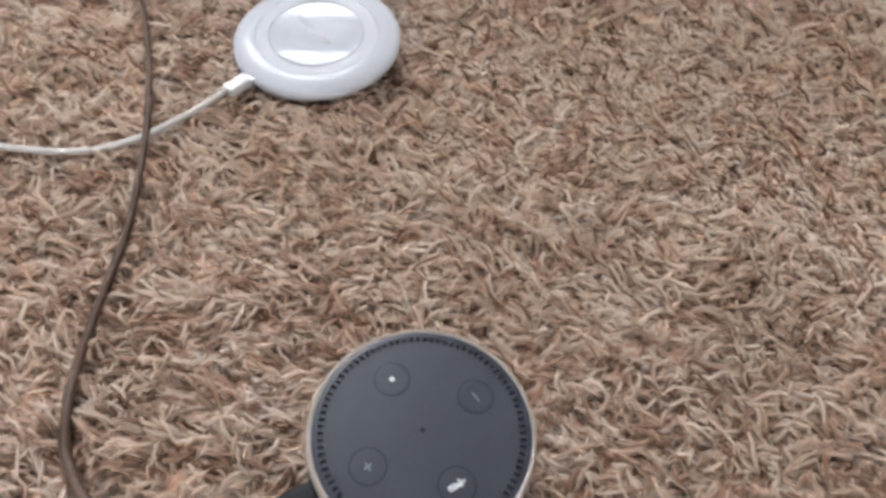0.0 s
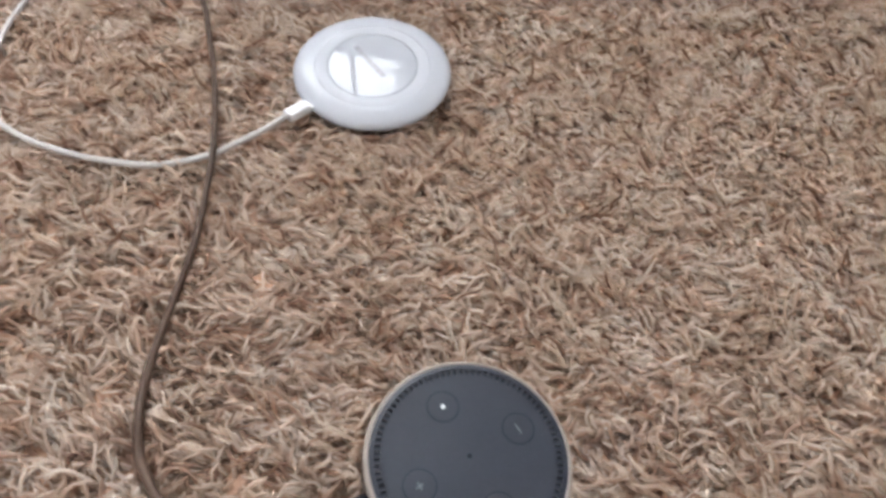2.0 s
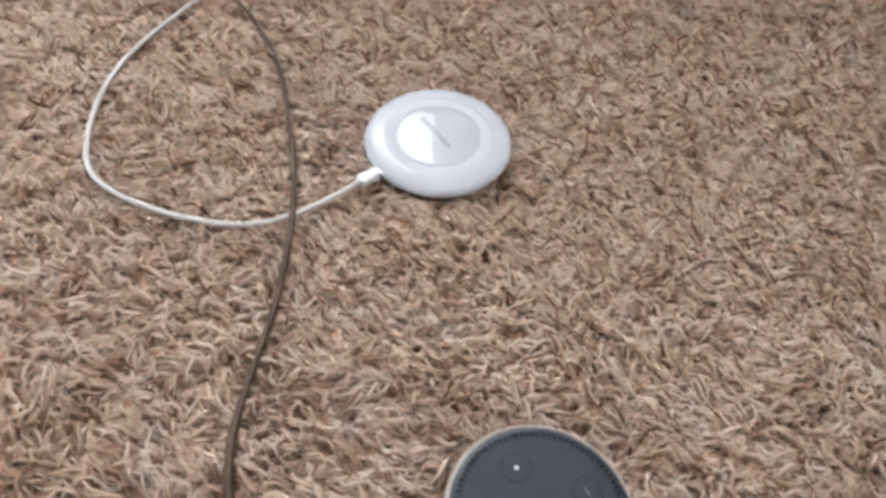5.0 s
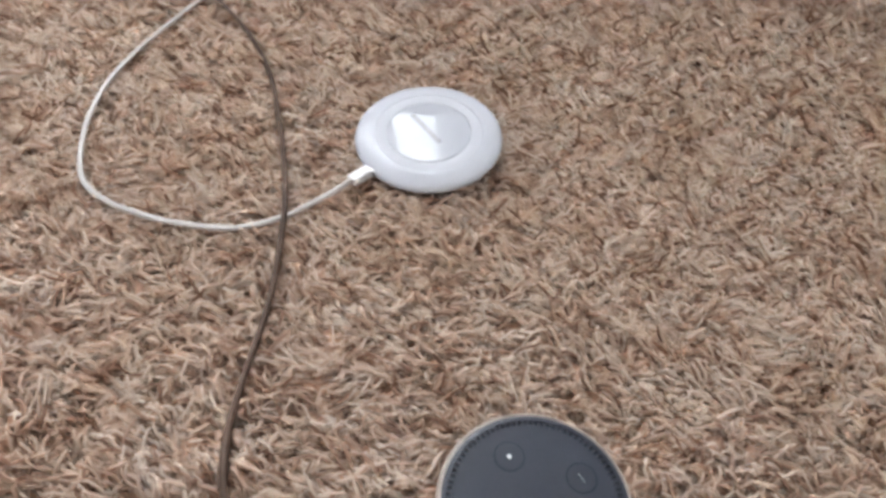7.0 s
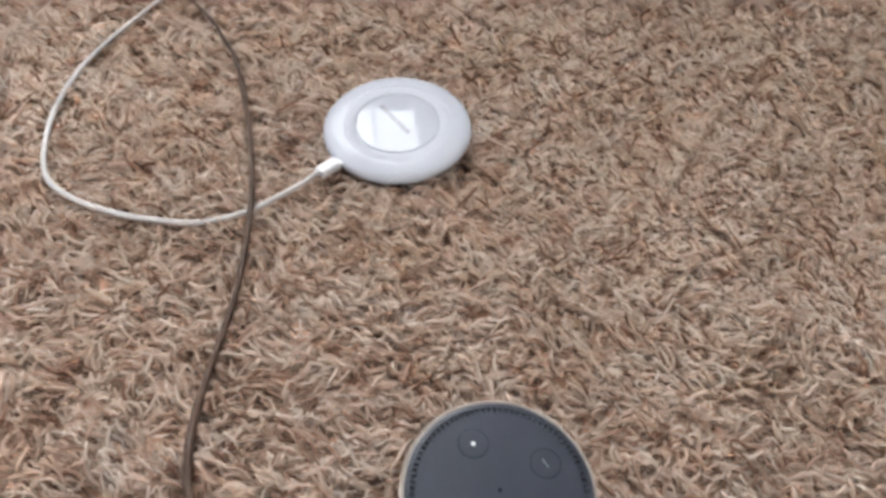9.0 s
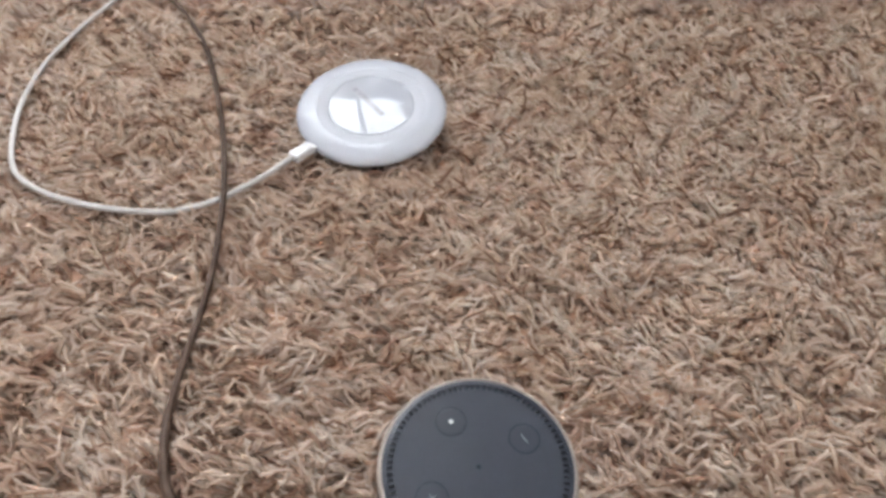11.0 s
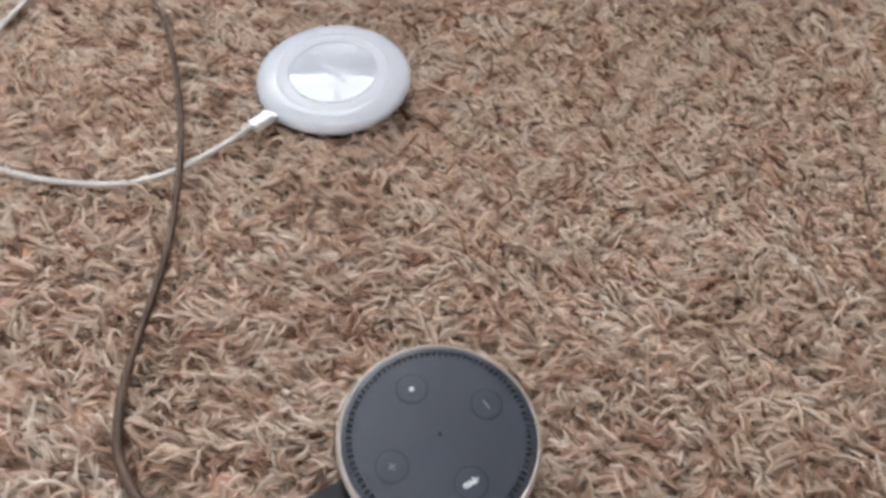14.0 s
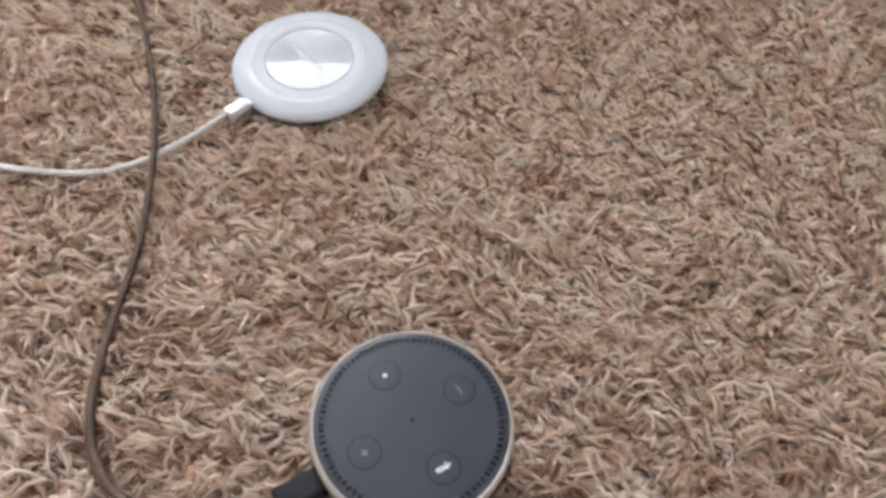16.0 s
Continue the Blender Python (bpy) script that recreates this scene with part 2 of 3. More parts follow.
def window():
    w, h = WIN_X1 - WIN_X0, WIN_Z1 - WIN_Z0
    ob = thing("window_1", pose((WIN_X0 + WIN_X1) / 2, Y1, (WIN_Z0 + WIN_Z1) / 2), "white framed window with open horizontal blinds", "window", "structure")
    for x in (-w / 2 + 0.025, 0, w / 2 - 0.025):
        part("window_frame", box(0.05, 0.06, h - 0.1, pose(x, 0.06, 0), 0.004), FRAME_PAINT, ob)
    for z in (-h / 2 + 0.025, h / 2 - 0.025):
        part("window_frame", box(w, 0.06, 0.05, pose(0, 0.06, z), 0.004), FRAME_PAINT, ob)
    for x in (-w / 4, w / 4):
        pane = part("pane", box(w / 2 - 0.075, 0.004, h - 0.1, pose(x, 0.06, 0)), GLASS, ob)
        pane.visible_shadow = False
    part("window_sill", box(w + 0.1, 0.08, 0.025, pose(0, -0.01, -h / 2 - 0.0125), 0.004), FRAME_PAINT, ob)
    # the blind: spaced slats above, the spare ones stacked on the bottom rail, a strip of sky below
    wide, top, foot = w - 0.05, h / 2 - 0.07, 1.22 - (WIN_Z0 + WIN_Z1) / 2
    part("headrail", box(wide, 0.05, 0.045, pose(0, 0.0, h / 2 - 0.03), 0.004), FRAME_PAINT, ob)
    hang = part("stacked_slats", joined([box(wide, 0.047, 0.0042, pose(0, 0.0, 0.006 * i, 0, 0, 0.15 * (-1) ** i), 0.0008, 1) for i in range(10)]), SLAT_PAINT, ob, "spare slats lying on each other")
    hang.matrix_basis = pose(0, 0.0, foot - 0.064, 0, -0.6)
    rail = part("bottom_rail", box(wide, 0.050, 0.018, None, 0.004), FRAME_PAINT, ob)
    rail.matrix_basis = pose(0, 0.0, foot - 0.076, 0, -0.6)
    n = 17
    first = part("slat", curved_slat(wide, 0.050, 0.0045), SLAT_PAINT, ob)
    for i in range(n):
        slat = new("slat", first.data) if i else first
        slat.parent = ob
        slat.matrix_basis = pose(0, 0.0, foot + 0.012 + (top - foot - 0.012) * i / (n - 1), 33 + 1.5 * math.sin(2.4 * i), 0.12 * math.sin(1.7 * i))
    for x in (w / 2 - 0.165, 0.0, -w / 2 + 0.165):
        part("ladder_tape", box(0.013, 0.0012, top - foot + 0.08, pose(x, -0.026, (top + foot) / 2 - 0.035), 0.0003, 1), SLAT_PAINT, ob)
    return ob


window()

# ---------------------------------------------------------------- the smart speaker
SPEAKER = pose(0.0005, 0.1262, 0.0026, 4.5, 0, 0)
SPEAKER_R = 0.0425


def capsule(length, width, height, x, y, angle):
    """A flat stroke with round ends, for a printed sign."""
    bm = bmesh.new()
    pts = []
    for end, turn in ((length / 2 - width / 2, -90), (-(length / 2 - width / 2), 90)):
        for i in range(7):
            a = radians(turn + 30 * i)
            pts.append((end + width / 2 * math.cos(a), width / 2 * math.sin(a)))
    low = [bm.verts.new((px, py, 0)) for px, py in pts]
    high = [bm.verts.new((px, py, height)) for px, py in pts]
    bm.faces.new(low)
    bm.faces.new(high)
    for i in range(len(pts)):
        j = (i + 1) % len(pts)
        bm.faces.new((low[i], low[j], high[j], high[i]))
    bmesh.ops.transform(bm, matrix=pose(x, y, 0, 0, 0, angle), verts=bm.verts)
    return bm


def grille(r0, r1, z, depth, count):
    """A flat ring with radial slots let into it."""
    bm = bmesh.new()
    step = 2 * math.pi / count

    def at(r, a, h):
        return bm.verts.new((r * math.cos(a), r * math.sin(a), h))

    mid0, mid1 = r0 + (r1 - r0) * 0.14, r1 - (r1 - r0) * 0.14
    for i in range(count):
        a0, a1, a2 = i * step, (i + 0.55) * step, (i + 1) * step
        for ra, rb, aa, ab in ((r0, r1, a0, a1), (r0, mid0, a1, a2), (mid1, r1, a1, a2)):
            bm.faces.new((at(ra, aa, z), at(rb, aa, z), at(rb, ab, z), at(ra, ab, z)))
        top = [(mid0, a1), (mid1, a1), (mid1, a2), (mid0, a2)]
        for (ra, aa), (rb, ab) in zip(top, top[1:] + top[:1]):
            bm.faces.new((at(ra, aa, z), at(rb, ab, z), at(rb, ab, z - depth), at(ra, aa, z - depth)))
    bmesh.ops.remove_doubles(bm, verts=bm.verts, dist=1e-6)
    return bm


def smart_speaker():
    ob = thing("smart_speaker", SPEAKER, "round dark grey puck-shaped smart speaker on the carpet", "speaker")
    R = SPEAKER_R
    part("body", revolved([(0, 0), (R - 0.004, 0), (R - 0.0015, 0.001), (R - 0.0004, 0.003), (R, 0.006), (R, 0.0270), (R - 0.0003, 0.0280), (R - 0.003, 0.0282), (0, 0.0282)], 128),
         SIDE_PLASTIC, ob, "glossy black side wall", True)
    part("light_ring", revolved([(R - 0.0022, 0.0283), (R - 0.0001, 0.0283), (R - 0.0001, 0.0296), (R - 0.0004, 0.0308), (R - 0.0010, 0.0316), (R - 0.0017, 0.0319), (R - 0.0022, 0.0317), (R - 0.0022, 0.0283)], 128),
         RING_PLASTIC, ob, "frosted pale grey light ring", True)
    r_in, r_out = 0.0353, 0.0385
    # plain top plate; dark rings on it stand for the shaded button gaps
    plate = revolved([(r_in, 0.0285), (r_in, 0.0320), (0.0, 0.0320)], 128)
    part("top_plate", plate, TOP_PLASTIC, ob, "matt dark slate grey top", True)
    part("grille_ring", grille(r_in, r_out, 0.03195, 0.0012, 88), TOP_PLASTIC, ob, "ring of narrow radial slots")
    # the slots' deep shade is put into the colour of their bottoms
    part("slot_floor", revolved([(r_in + 0.0001, 0.0306), (r_out, 0.0306)], 128), SLOT_SHADE, ob, "slot bottoms with their shade put in as black")
    part("shoulder", revolved([(r_out, 0.0306), (r_out, 0.03195), (R - 0.0023, 0.0316), (R - 0.0023, 0.0300)], 128), TOP_PLASTIC, ob, "", True)
    # no hole is cut here; a raised black disc carries its shade
    part("microphone_hole", revolved([(0, 0.03203), (0.0009, 0.03203), (0.00095, 0.0320)], 20), SLOT_SHADE, ob, "tiny black disc painted for the shaded microphone hole")
    rb = 0.0069
    for kind, bx, by in (("action", -0.0131, 0.0188), ("minus", 0.0188, 0.0146), ("plus", -0.0180, -0.0150), ("mute", 0.0136, -0.0190)):
        button = part("button", revolved([(rb - 0.0004, 0.03201), (rb - 0.0006, 0.03208), (rb - 0.0012, 0.03212), (rb * 0.5, 0.03208), (0, 0.03205)], 40, bx, by), BUTTON_PLASTIC, ob, "", True)
        part("button_gap_shade", revolved([(rb - 0.0001, 0.03203), (rb - 0.0005, 0.03204)], 40, bx, by), GAP_SHADE, button, "thin dark ring painted for the shaded gap round the button")
        z = 0.03207
        if kind == "action":
            part("icon", revolved([(0.00095, z), (0.00095, z + 0.00014), (0, z + 0.0002)], 20, bx, by), ICON_WHITE, button, "small white dot")
        else:
            if kind == "minus":
                strokes = [(0.0046, 0.00055, 0, 0, -50)]
                mat, words = ICON_GREY, "grey minus sign"
            elif kind == "plus":
                strokes = [(0.0036, 0.00045, 0, 0, -50), (0.0034, 0.00045, 0, 0, 40)]
                mat, words = ICON_GREY, "grey plus sign"
            else:
                strokes = [(0.0042, 0.0022, -0.0013, -0.0008, 32), (0.0030, 0.0009, 0.0012, 0.0012, -40), (0.0032, 0.0011, 0.0018, 0.0010, 60), (0.0042, 0.0006, 0.0004, 0.0004, 12)]
                mat, words = ICON_PALE, "pale microphone sign"
            sign = joined([capsule(l, w, 0.00014 + 0.00002 * i, x, y, a) for i, (l, w, x, y, a) in enumerate(strokes)])
            bmesh.ops.translate(sign, vec=(bx, by, z), verts=sign.verts)
            part("icon", sign, mat, button, words)
    return ob


smart_speaker()

# the black lead of the speaker leaves its back
LEAD = [(-0.0405, 0.1015, 0.0105), (-0.0520, 0.0945, 0.0100), (-0.0640, 0.0860, 0.0080), (-0.0780, 0.0700, 0.0055), (-0.0860, 0.0450, 0.0050), (-0.0800, 0.0050, 0.0050), (-0.0600, -0.0600, 0.0050)]


def speaker_lead():
    ob = thing("power_lead", pose(0, 0, 0), "black power lead with a moulded plug in the speaker", "cable")
    part("plug", box(0.024, 0.0125, 0.0085, pose(-0.0420, 0.1010, 0.0105, 0, 0, 34), 0.002, 3), PLUG_BLACK, ob, "moulded black plug", True)
    part("strain_relief", tube(spline([(-0.0505, 0.0955, 0.0105), (-0.0560, 0.0920, 0.0095), (-0.0610, 0.0882, 0.0085)], 6), lambda s: 0.0030 - 0.0010 * s), PLUG_BLACK, ob, "", True)
    part("cord", tube(spline(LEAD[2:], 8), 0.0018), PLUG_BLACK, ob, "", True)
    return ob


speaker_lead()

# ---------------------------------------------------------------- the wireless charger
CHARGER = pose(-0.0849, 0.3928, 0.0069) @ pose(0, 0, 0, 8.1, -2.7, 0)
CHARGER_R = 0.0524


def wireless_charger():
    ob = thing("wireless_charger", CHARGER, "round glossy white wireless charging pad on the carpet", "charger")
    R = CHARGER_R
    part("base", revolved([(0, 0), (R - 0.012, 0), (R - 0.010, 0.0016), (0, 0.0016)], 96), CHARGER_BASE, ob, "grey rubber foot", True)
    # the rim falls away gently from a rounded edge, then more steeply
    rim = [(R - 0.0105, 0.0008), (R - 0.006, 0.0012), (R - 0.0025, 0.0028), (R - 0.0006, 0.0049), (R, 0.0068), (R - 0.0005, 0.0081), (R - 0.0018, 0.0093),
           (0.0484, 0.01035), (0.0460, 0.01100), (0.0440, 0.01143), (0.0425, 0.01172), (0.0419, 0.01182), (0.0416, 0.01187), (0.0404, 0.01199), (0.0392, 0.01206), (0.0382, 0.01208),
           (0.0379, 0.01202), (0.0378, 0.0114), (0.025, 0.0105)]
    part("body", revolved(rim, 160), CHARGER_WHITE, ob, "glossy white rounded shell", True)
    flat, disc, level = 0.0377, 0.0296, 0.0119
    part("top_ring", revolved([(flat, 0.0106), (flat, 0.0118), (flat - 0.0004, 0.01192), (disc + 0.0007, 0.0118), (disc + 0.0004, 0.0117), (disc + 0.0003, 0.0108)], 160), CHARGER_SATIN, ob, "satin white ring round the polished middle", True)

    part("top_plate", revolved([(disc + 0.0002, 0.0106), (disc + 0.0002, level - 0.0005), (disc - 0.0002, level - 0.00015), (disc - 0.0008, level), (disc - 0.0011, level), (disc * 0.5, level), (0, level)], 160), CHARGER_TOP, ob, "polished flat white plate", True)
    # seven letter-sized marks of the print
    marks = []
    a = Vector((-0.0130, 0.0140))
    b = Vector((0.0078, -0.0078))
    for i in range(7):
        q = a.lerp(b, i / 6)
        marks.append((q, level))
    step = math.degrees(math.atan2(b.y - a.y, b.x - a.x))
    for i, (q, z) in enumerate(marks):
        part("print_mark", box(0.0045, 0.0038, 0.0002, pose(q.x, q.y, z + 0.00002, 0, 0, step), 0.00005, 1), LETTER_GREY, ob)
    part("socket", box(0.005, 0.0105, 0.0048, pose(-(R - 0.0015) * math.cos(radians(47)), -(R - 0.0015) * math.sin(radians(47)), 0.0062, 0, 0, 47), 0.0015, 2), CHARGER_WHITE, ob, "", True)
    return ob


wireless_charger()

# ---------------------------------------------------------------- cables
WHITE_LINE = spline([(-0.1285, 0.3345, 0.0120), (-0.1386, 0.3195, 0.0110), (-0.1512, 0.3049, 0.0098), (-0.1613, 0.2940, 0.0092), (-0.1764, 0.2838, 0.0085), (-0.1953, 0.2775, 0.0076),
                     (-0.2293, 0.2768, 0.0070), (-0.2596, 0.2822, 0.0063), (-0.2810, 0.2905, 0.0063), (-0.2945, 0.3005, 0.0063), (-0.3062, 0.3188, 0.0063), (-0.3195, 0.3515, 0.0063),
                     (-0.3275, 0.3843, 0.0063), (-0.3315, 0.4246, 0.0063), (-0.3289, 0.4649, 0.0063), (-0.3226, 0.5065, 0.0063), (-0.315, 0.55, 0.0063), (-0.30, 0.62, 0.0063)], 8)
DARK_LINE = spline([(-0.400, 0.650, 0.0060), (-0.340, 0.595, 0.0060), (-0.2734, 0.5267, 0.0063), (-0.2444, 0.4901, 0.0063), (-0.2200, 0.4511, 0.0066), (-0.1975, 0.3994, 0.0080),
                    (-0.1800, 0.3553, 0.0105), (-0.1655, 0.3110, 0.0128), (-0.1595, 0.2890, 0.0132), (-0.1548, 0.2640, 0.0110), (-0.1512, 0.2400, 0.0080), (-0.1490, 0.2142, 0.0063),
                    (-0.1482, 0.1915, 0.0060), (-0.1468, 0.1690, 0.0058), (-0.1452, 0.1500, 0.0050), (-0.1415, 0.1340, 0.0062), (-0.1352, 0.1165, 0.0062), (-0.1275, 0.1055, 0.0062),
                    (-0.1210, 0.0985, 0.0060), (-0.1080, 0.0880, 0.0060), (-0.0980, 0.0600, 0.0058), (-0.1000, 0.0100, 0.0058), (-0.1200, -0.0600, 0.0058)], 8)


def white_cable():
    ob = thing("white_cable", pose(0, 0, 0), "thin white charging cable plugged into the pad", "cable")
    part("cord", tube(WHITE_LINE, 0.0019), CABLE_WHITE, ob, "", True)
    d = (WHITE_LINE[0] - WHITE_LINE[6]).normalized()
    turn = math.degrees(math.atan2(d.y, d.x))
    q = WHITE_LINE[0] + d * 0.0085
    part("plug", box(0.0165, 0.0088, 0.0058, pose(q.x, q.y, q.z - 0.0015, 0, 0, turn), 0.0014, 3), PLUG_WHITE, ob, "moulded white plug", True)
    part("contact_sleeve", box(0.006, 0.0068, 0.0020, pose(*(q + d * 0.008 - Vector((0, 0, 0.0025))), 0, 0, turn), 0.0004, 1), STEEL, ob, "steel plug sleeve")
    return ob


def dark_cable():
    ob = thing("dark_cable", pose(0, 0, 0), "dark brown round cord lying across the carpet", "cable")
    part("cord", tube(DARK_LINE, lambda s: 0.0019 + 0.0004 * min(1, max(0, (s - 0.60) / 0.04))), CABLE_DARK, ob, "", True)
    return ob


white_cable()
dark_cable()


# ---------------------------------------------------------------- the carpet's pile
def smooth_field(x, y, scale, seed):
    """A soft random field over the floor, about -1 to 1."""
    rng = np.random.RandomState(seed)
    out = np.zeros_like(x)
    for i in range(14):
        a, f, p = rng.uniform(0, 2 * np.pi), rng.uniform(0.6, 1.7) * scale, rng.uniform(0, 2 * np.pi)
        out += np.sin(2 * np.pi * f * (x * np.cos(a) + y * np.sin(a)) + p)
    return out / 4.0


def strand_lines(x, y, tuft, rings, rng, tall):
    """Middle lines of yarn ends: a tuft's ends rise from the backing, bend over the same way and draw together in a lock."""
    n, tufts = len(x), tuft.max() + 1
    cx = np.bincount(tuft, x, tufts) / np.maximum(1, np.bincount(tuft, minlength=tufts))
    cy = np.bincount(tuft, y, tufts) / np.maximum(1, np.bincount(tuft, minlength=tufts))
    lie_t = 3.10 + 0.55 * smooth_field(cx, cy, 9, 3) + rng.normal(0, 0.30, tufts)
    lie_t = np.where(rng.uniform(size=tufts) < 0.30, lie_t + np.pi, lie_t)
    lie_t = np.where(rng.uniform(size=tufts) < 0.10, rng.uniform(-np.pi, np.pi, tufts), lie_t)
    bend_t = rng.normal(0, 0.65, tufts)
    high_t = 1 + 0.16 * smooth_field(cx, cy, 26, 5) + rng.normal(0, 0.10, tufts)
    end_t = rng.uniform(1.4, 2.05, tufts)
    lie = lie_t[tuft] + rng.normal(0, 0.32, n)
    length = tall * rng.uniform(0.65, 1.25, n) * np.clip(high_t[tuft], 0.7, 1.4)
    start = rng.uniform(0.2, 0.95, n)
    end = end_t[tuft] + rng.normal(0, 0.28, n)
    power = rng.uniform(0.6, 1.3, n)
    curl = bend_t[tuft] + rng.normal(0, 0.85, n)
    wave = rng.uniform(0, 2 * np.pi, n)
    p = np.zeros((n, rings, 3))
    p[:, 0, 0], p[:, 0, 1], p[:, 0, 2] = x, y, FLOOR_Z
    seg = length / (rings - 1)
    for i in range(1, rings):
        s = (i - 0.5) / (rings - 1)
        th = start + (end - start) * s ** power
        az = lie + curl * s + 0.52 * np.sin(wave + 5.5 * s)
        p[:, i, 0] = p[:, i - 1, 0] + seg * np.sin(th) * np.cos(az)
        p[:, i, 1] = p[:, i - 1, 1] + seg * np.sin(th) * np.sin(az)
        p[:, i, 2] = p[:, i - 1, 2] + seg * np.cos(th)
    count = np.maximum(1, np.bincount(tuft, minlength=tufts))
    for i in range(1, rings):
        pull = 0.52 * (i / (rings - 1)) ** 1.5
        for c in (0, 1):
            mid = np.bincount(tuft, p[:, i, c], tufts) / count
            p[:, i, c] += pull * (mid[tuft] - p[:, i, c])
    return p


def press(p, rng):
    """Bends the yarn away from the things that lie on it."""
    n, rings, _ = p.shape
    # round things: the yarn goes down under them and out beside them
    for place, r, rise, edge in ((SPEAKER, SPEAKER_R, 0.0, 0.004), (CHARGER, CHARGER_R, 0.0045, 0.010)):
        m = np.array(place.inverted())
        q = p @ m[:3, :3].T + m[:3, 3]
        d = np.sqrt(q[:, :, 0] ** 2 + q[:, :, 1] ** 2) + 1e-9
        belly = np.clip((d - r + edge) * 0.35, 0, rise) - 0.0014
        inside = (d < r + 0.0013) & (q[:, :, 2] > belly)
        out = inside & (d > r - 0.005) & (q[:, 0, None, 2] * 0 + d[:, :1] > r)
        k = np.where(out, (r + 0.0015) / d, 1.0)
        q[:, :, 0] *= k
        q[:, :, 1] *= k
        q[:, :, 2] = np.where(inside & ~out, belly, q[:, :, 2])
        if rise:
            q[:, :, 2] = np.where((d > r) & (d < r + 0.007), np.minimum(q[:, :, 2], 0.0022 + (d - r) * 0.60), q[:, :, 2])
        m = np.array(place)
        p = q @ m[:3, :3].T + m[:3, 3]
    # the cables
    over = rng.uniform(size=n) < 0.05
    for line, r, thick in ((WHITE_LINE, 0.0019, 0.0), (DARK_LINE, 0.0020, 1.0), (spline(LEAD, 8), 0.0020, 0.0), ([Vector((-0.0555 + 0.0035 * i, 0.0925 + 0.0024 * i, 0.0085)) for i in range(6)], 0.0065, 0.0),
                           ([WHITE_LINE[0].lerp(WHITE_LINE[6], -0.5 + 0.125 * i) for i in range(5)], 0.0048, 0.0)):
        pts = np.array([tuple(v) for v in line])
        lo, hi = pts[:, :2].min(0) - 0.03, pts[:, :2].max(0) + 0.03
        near = np.where(((p[:, 0, :2] > lo) & (p[:, 0, :2] < hi)).all(1))[0]
        for part_of in np.array_split(near, max(1, len(near) // 3000)):
            s = p[part_of]
            dd = np.sqrt(((s[:, :, None, :2] - pts[None, None, :, :2]) ** 2).sum(-1))
            j = dd.argmin(-1)
            dist, cz = dd.min(-1), pts[j, 2]
            hit = dist < r + 0.0012
            low = np.minimum(s[:, :, 2], cz - r - 0.0004)
            high = np.maximum(s[:, :, 2], cz + r + 0.0010)
            lift = over[part_of][:, None] & (thick > 0) & (s[:, :, 2] > cz - 0.001)
            s[:, :, 2] = np.where(hit, np.where(lift, high, low), s[:, :, 2])
            p[part_of] = s
    return p


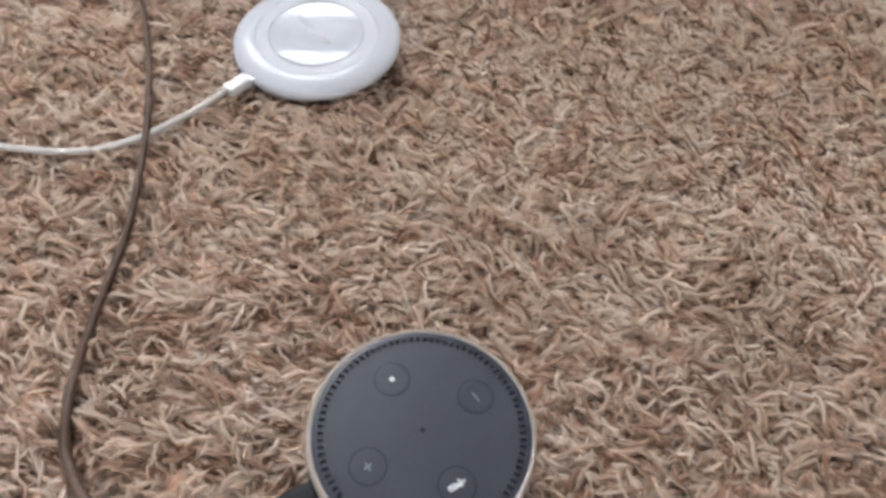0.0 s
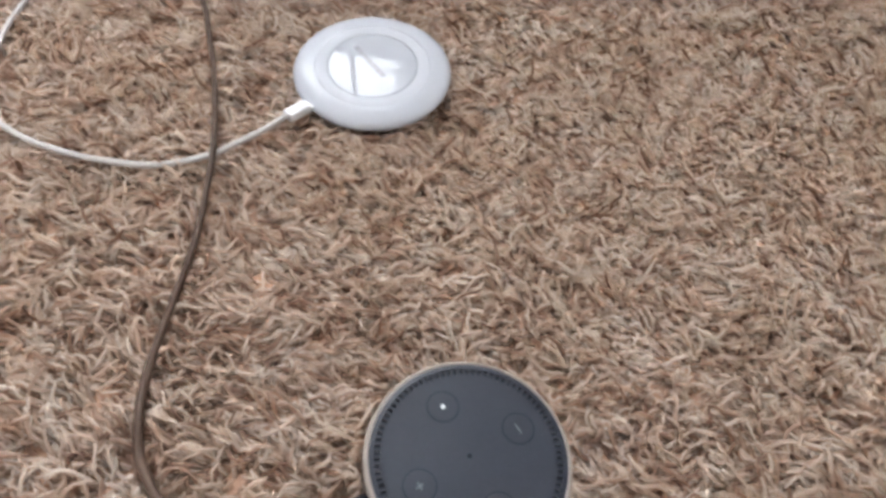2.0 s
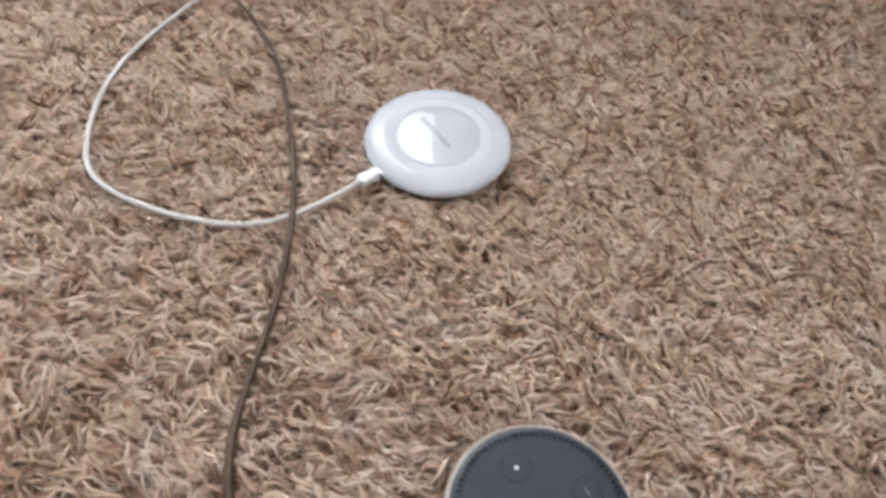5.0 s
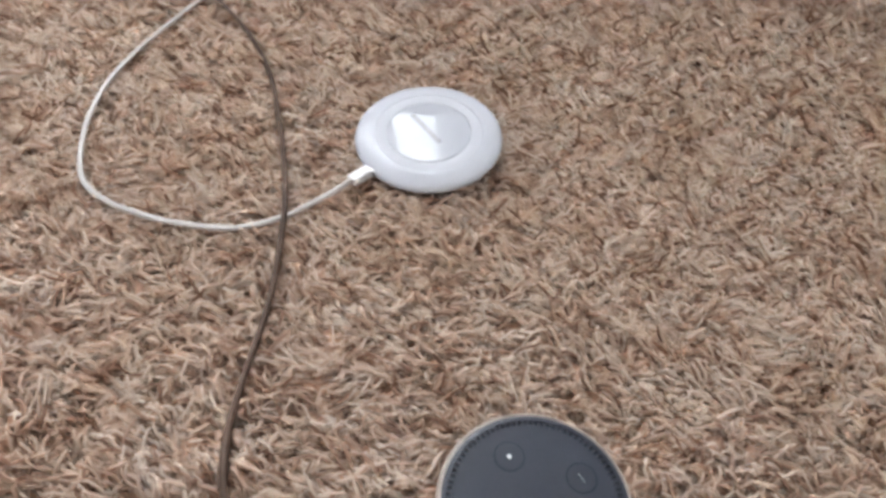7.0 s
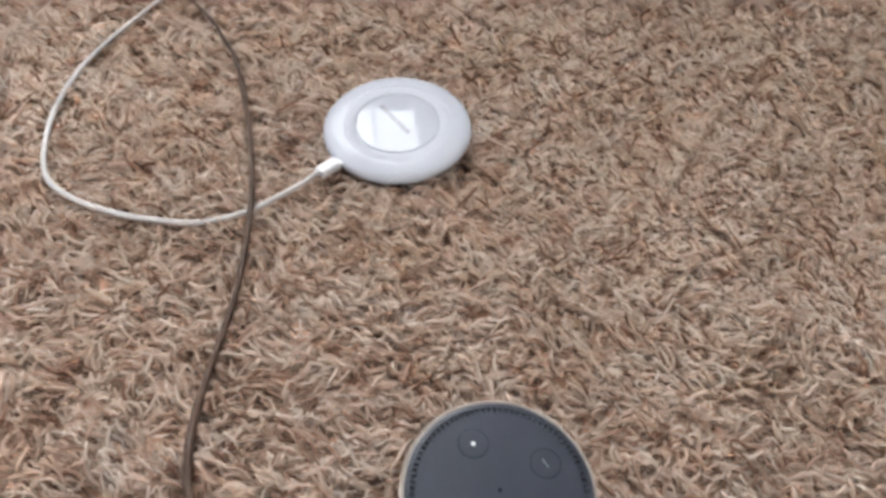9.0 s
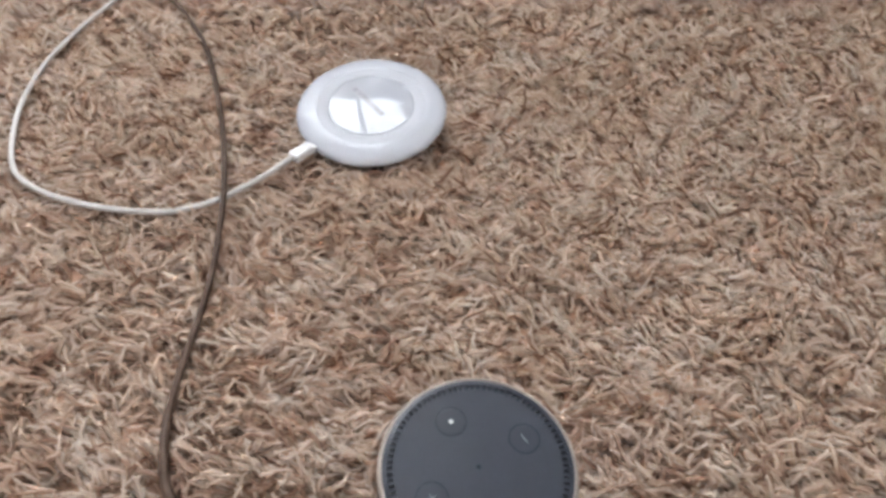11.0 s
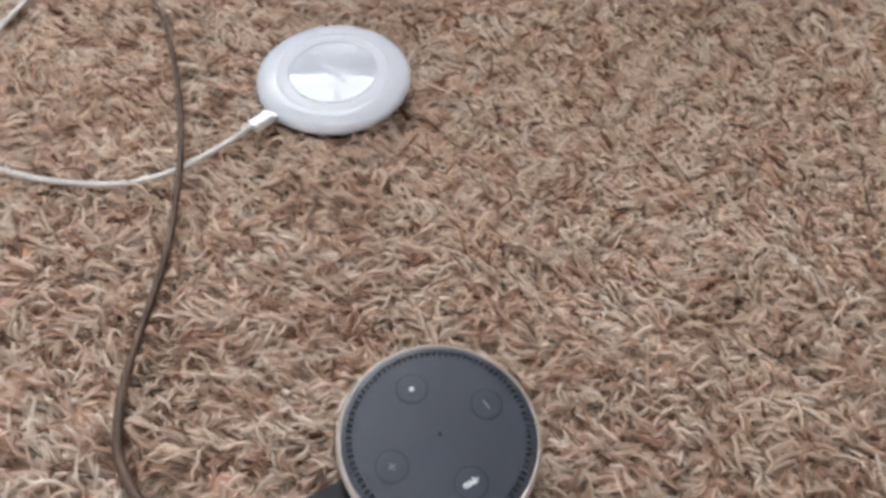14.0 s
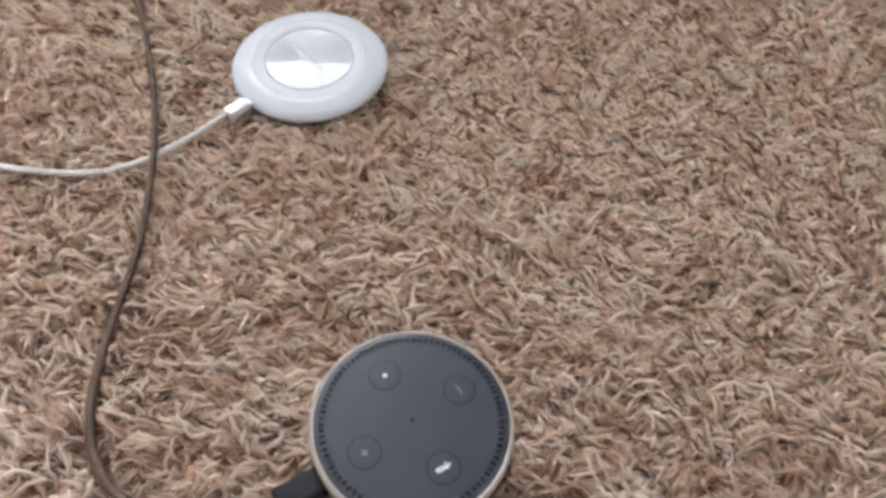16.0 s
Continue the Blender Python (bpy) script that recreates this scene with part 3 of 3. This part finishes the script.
def strand_mesh(name, x, y, tuft, rings, sides, radius, seed, tall):
    rng = np.random.RandomState(seed)
    p = press(strand_lines(x, y, tuft, rings, rng, tall), rng)
    n = len(x)
    way = np.gradient(p, axis=1)
    way /= np.linalg.norm(way, axis=2, keepdims=True) + 1e-12
    ref = np.stack([np.cos(x * 9000), np.sin(x * 9000), np.full(n, 0.15)], 1)[:, None, :]
    side = np.cross(way, ref)
    side /= np.linalg.norm(side, axis=2, keepdims=True) + 1e-12
    top = np.cross(side, way)
    share = np.linspace(0, 1, rings)
    thick = radius * rng.uniform(0.6, 1.3, n)[:, None] * np.interp(share, [0, 0.45, 0.84, 1], [0.85, 1.0, 0.92, 0.50])[None, :]
    ang = 2 * np.pi * np.arange(sides) / sides
    v = p[:, :, None, :] + thick[:, :, None, None] * (np.cos(ang)[None, None, :, None] * side[:, :, None, :] + np.sin(ang)[None, None, :, None] * top[:, :, None, :])
    v = v.reshape(-1, 3)
    i, j = np.meshgrid(np.arange(rings - 1), np.arange(sides), indexing="ij")
    k = (j + 1) % sides
    one = np.stack([i * sides + j, i * sides + k, (i + 1) * sides + k, (i + 1) * sides + j], -1).reshape(-1, 4)
    faces = (one[None] + (np.arange(n) * rings * sides)[:, None, None]).reshape(-1)
    caps = ((rings - 1) * sides + np.arange(sides))[None] + (np.arange(n) * rings * sides)[:, None]
    loops = np.concatenate([faces, caps.reshape(-1)])
    starts = np.concatenate([np.arange(n * len(one)) * 4, n * len(one) * 4 + np.arange(n) * sides])
    mesh = bpy.data.meshes.new(name)
    mesh.vertices.add(len(v))
    mesh.vertices.foreach_set("co", v.ravel())
    mesh.loops.add(len(loops))
    mesh.loops.foreach_set("vertex_index", loops.astype(np.int32))
    mesh.polygons.add(len(starts))
    mesh.polygons.foreach_set("loop_start", starts.astype(np.int32))
    mesh.update(calc_edges=True)
    mesh.shade_smooth()
    mesh.materials.append(YARN)
    ob = new(name, mesh)
    ob.shadow_terminator_geometry_offset = 0.4
    return tagged(ob, "beige, tan and cream shag carpet pile", "carpet", kind="stuff")


def roots(x0, x1, y0, y1, step, ends, seed, keep):
    """Roots of the yarn: tufts on an uneven grid, each with some ends, and the number of each end's tuft."""
    rng = np.random.RandomState(seed)
    gx, gy = np.meshgrid(np.arange(x0, x1, step), np.arange(y0, y1, step))
    gx = gx.ravel() + rng.uniform(-0.5, 0.5, gx.size) * step
    gy = gy.ravel() + rng.uniform(-0.5, 0.5, gy.size) * step
    ok = keep(gx, gy)
    gx, gy = gx[ok], gy[ok]
    tuft = np.repeat(np.arange(len(gx)), ends)
    x = gx[tuft] + rng.normal(0, 0.40, len(tuft)) * step
    y = gy[tuft] + rng.normal(0, 0.40, len(tuft)) * step
    return x, y, tuft


def seen_zone(x, y, m=0.0):
    """The stretch of carpet round the things, wider the farther off."""
    return (y > 0.055 - m) & (x > -0.20 - 0.67 * (y - 0.05) - m) & (x < 0.245 + 0.40 * (y - 0.05) + m)


NEAR_Y, FAR_Y = 0.47, 0.82
strand_mesh("carpet_pile", *roots(-0.6, 0.6, 0.0, NEAR_Y, TUFT_STEP, 6, 11, lambda x, y: seen_zone(x, y) & (y < NEAR_Y)), 6, 3, 0.00104, 21, 0.0205)
strand_mesh("carpet_pile", *roots(-0.9, 0.7, NEAR_Y, FAR_Y, TUFT_STEP * 1.26, 5, 12, lambda x, y: seen_zone(x, y)), 5, 3, 0.00138, 22, 0.0215)
strand_mesh("carpet_pile", *roots(X0 + 0.02, X1 - 0.02, Y0 + 0.02, Y1 - 0.02, 0.032, 2, 13, lambda x, y: ~(seen_zone(x, y, -0.006) & (y < FAR_Y))), 4, 3, 0.0060, 23, 0.026)
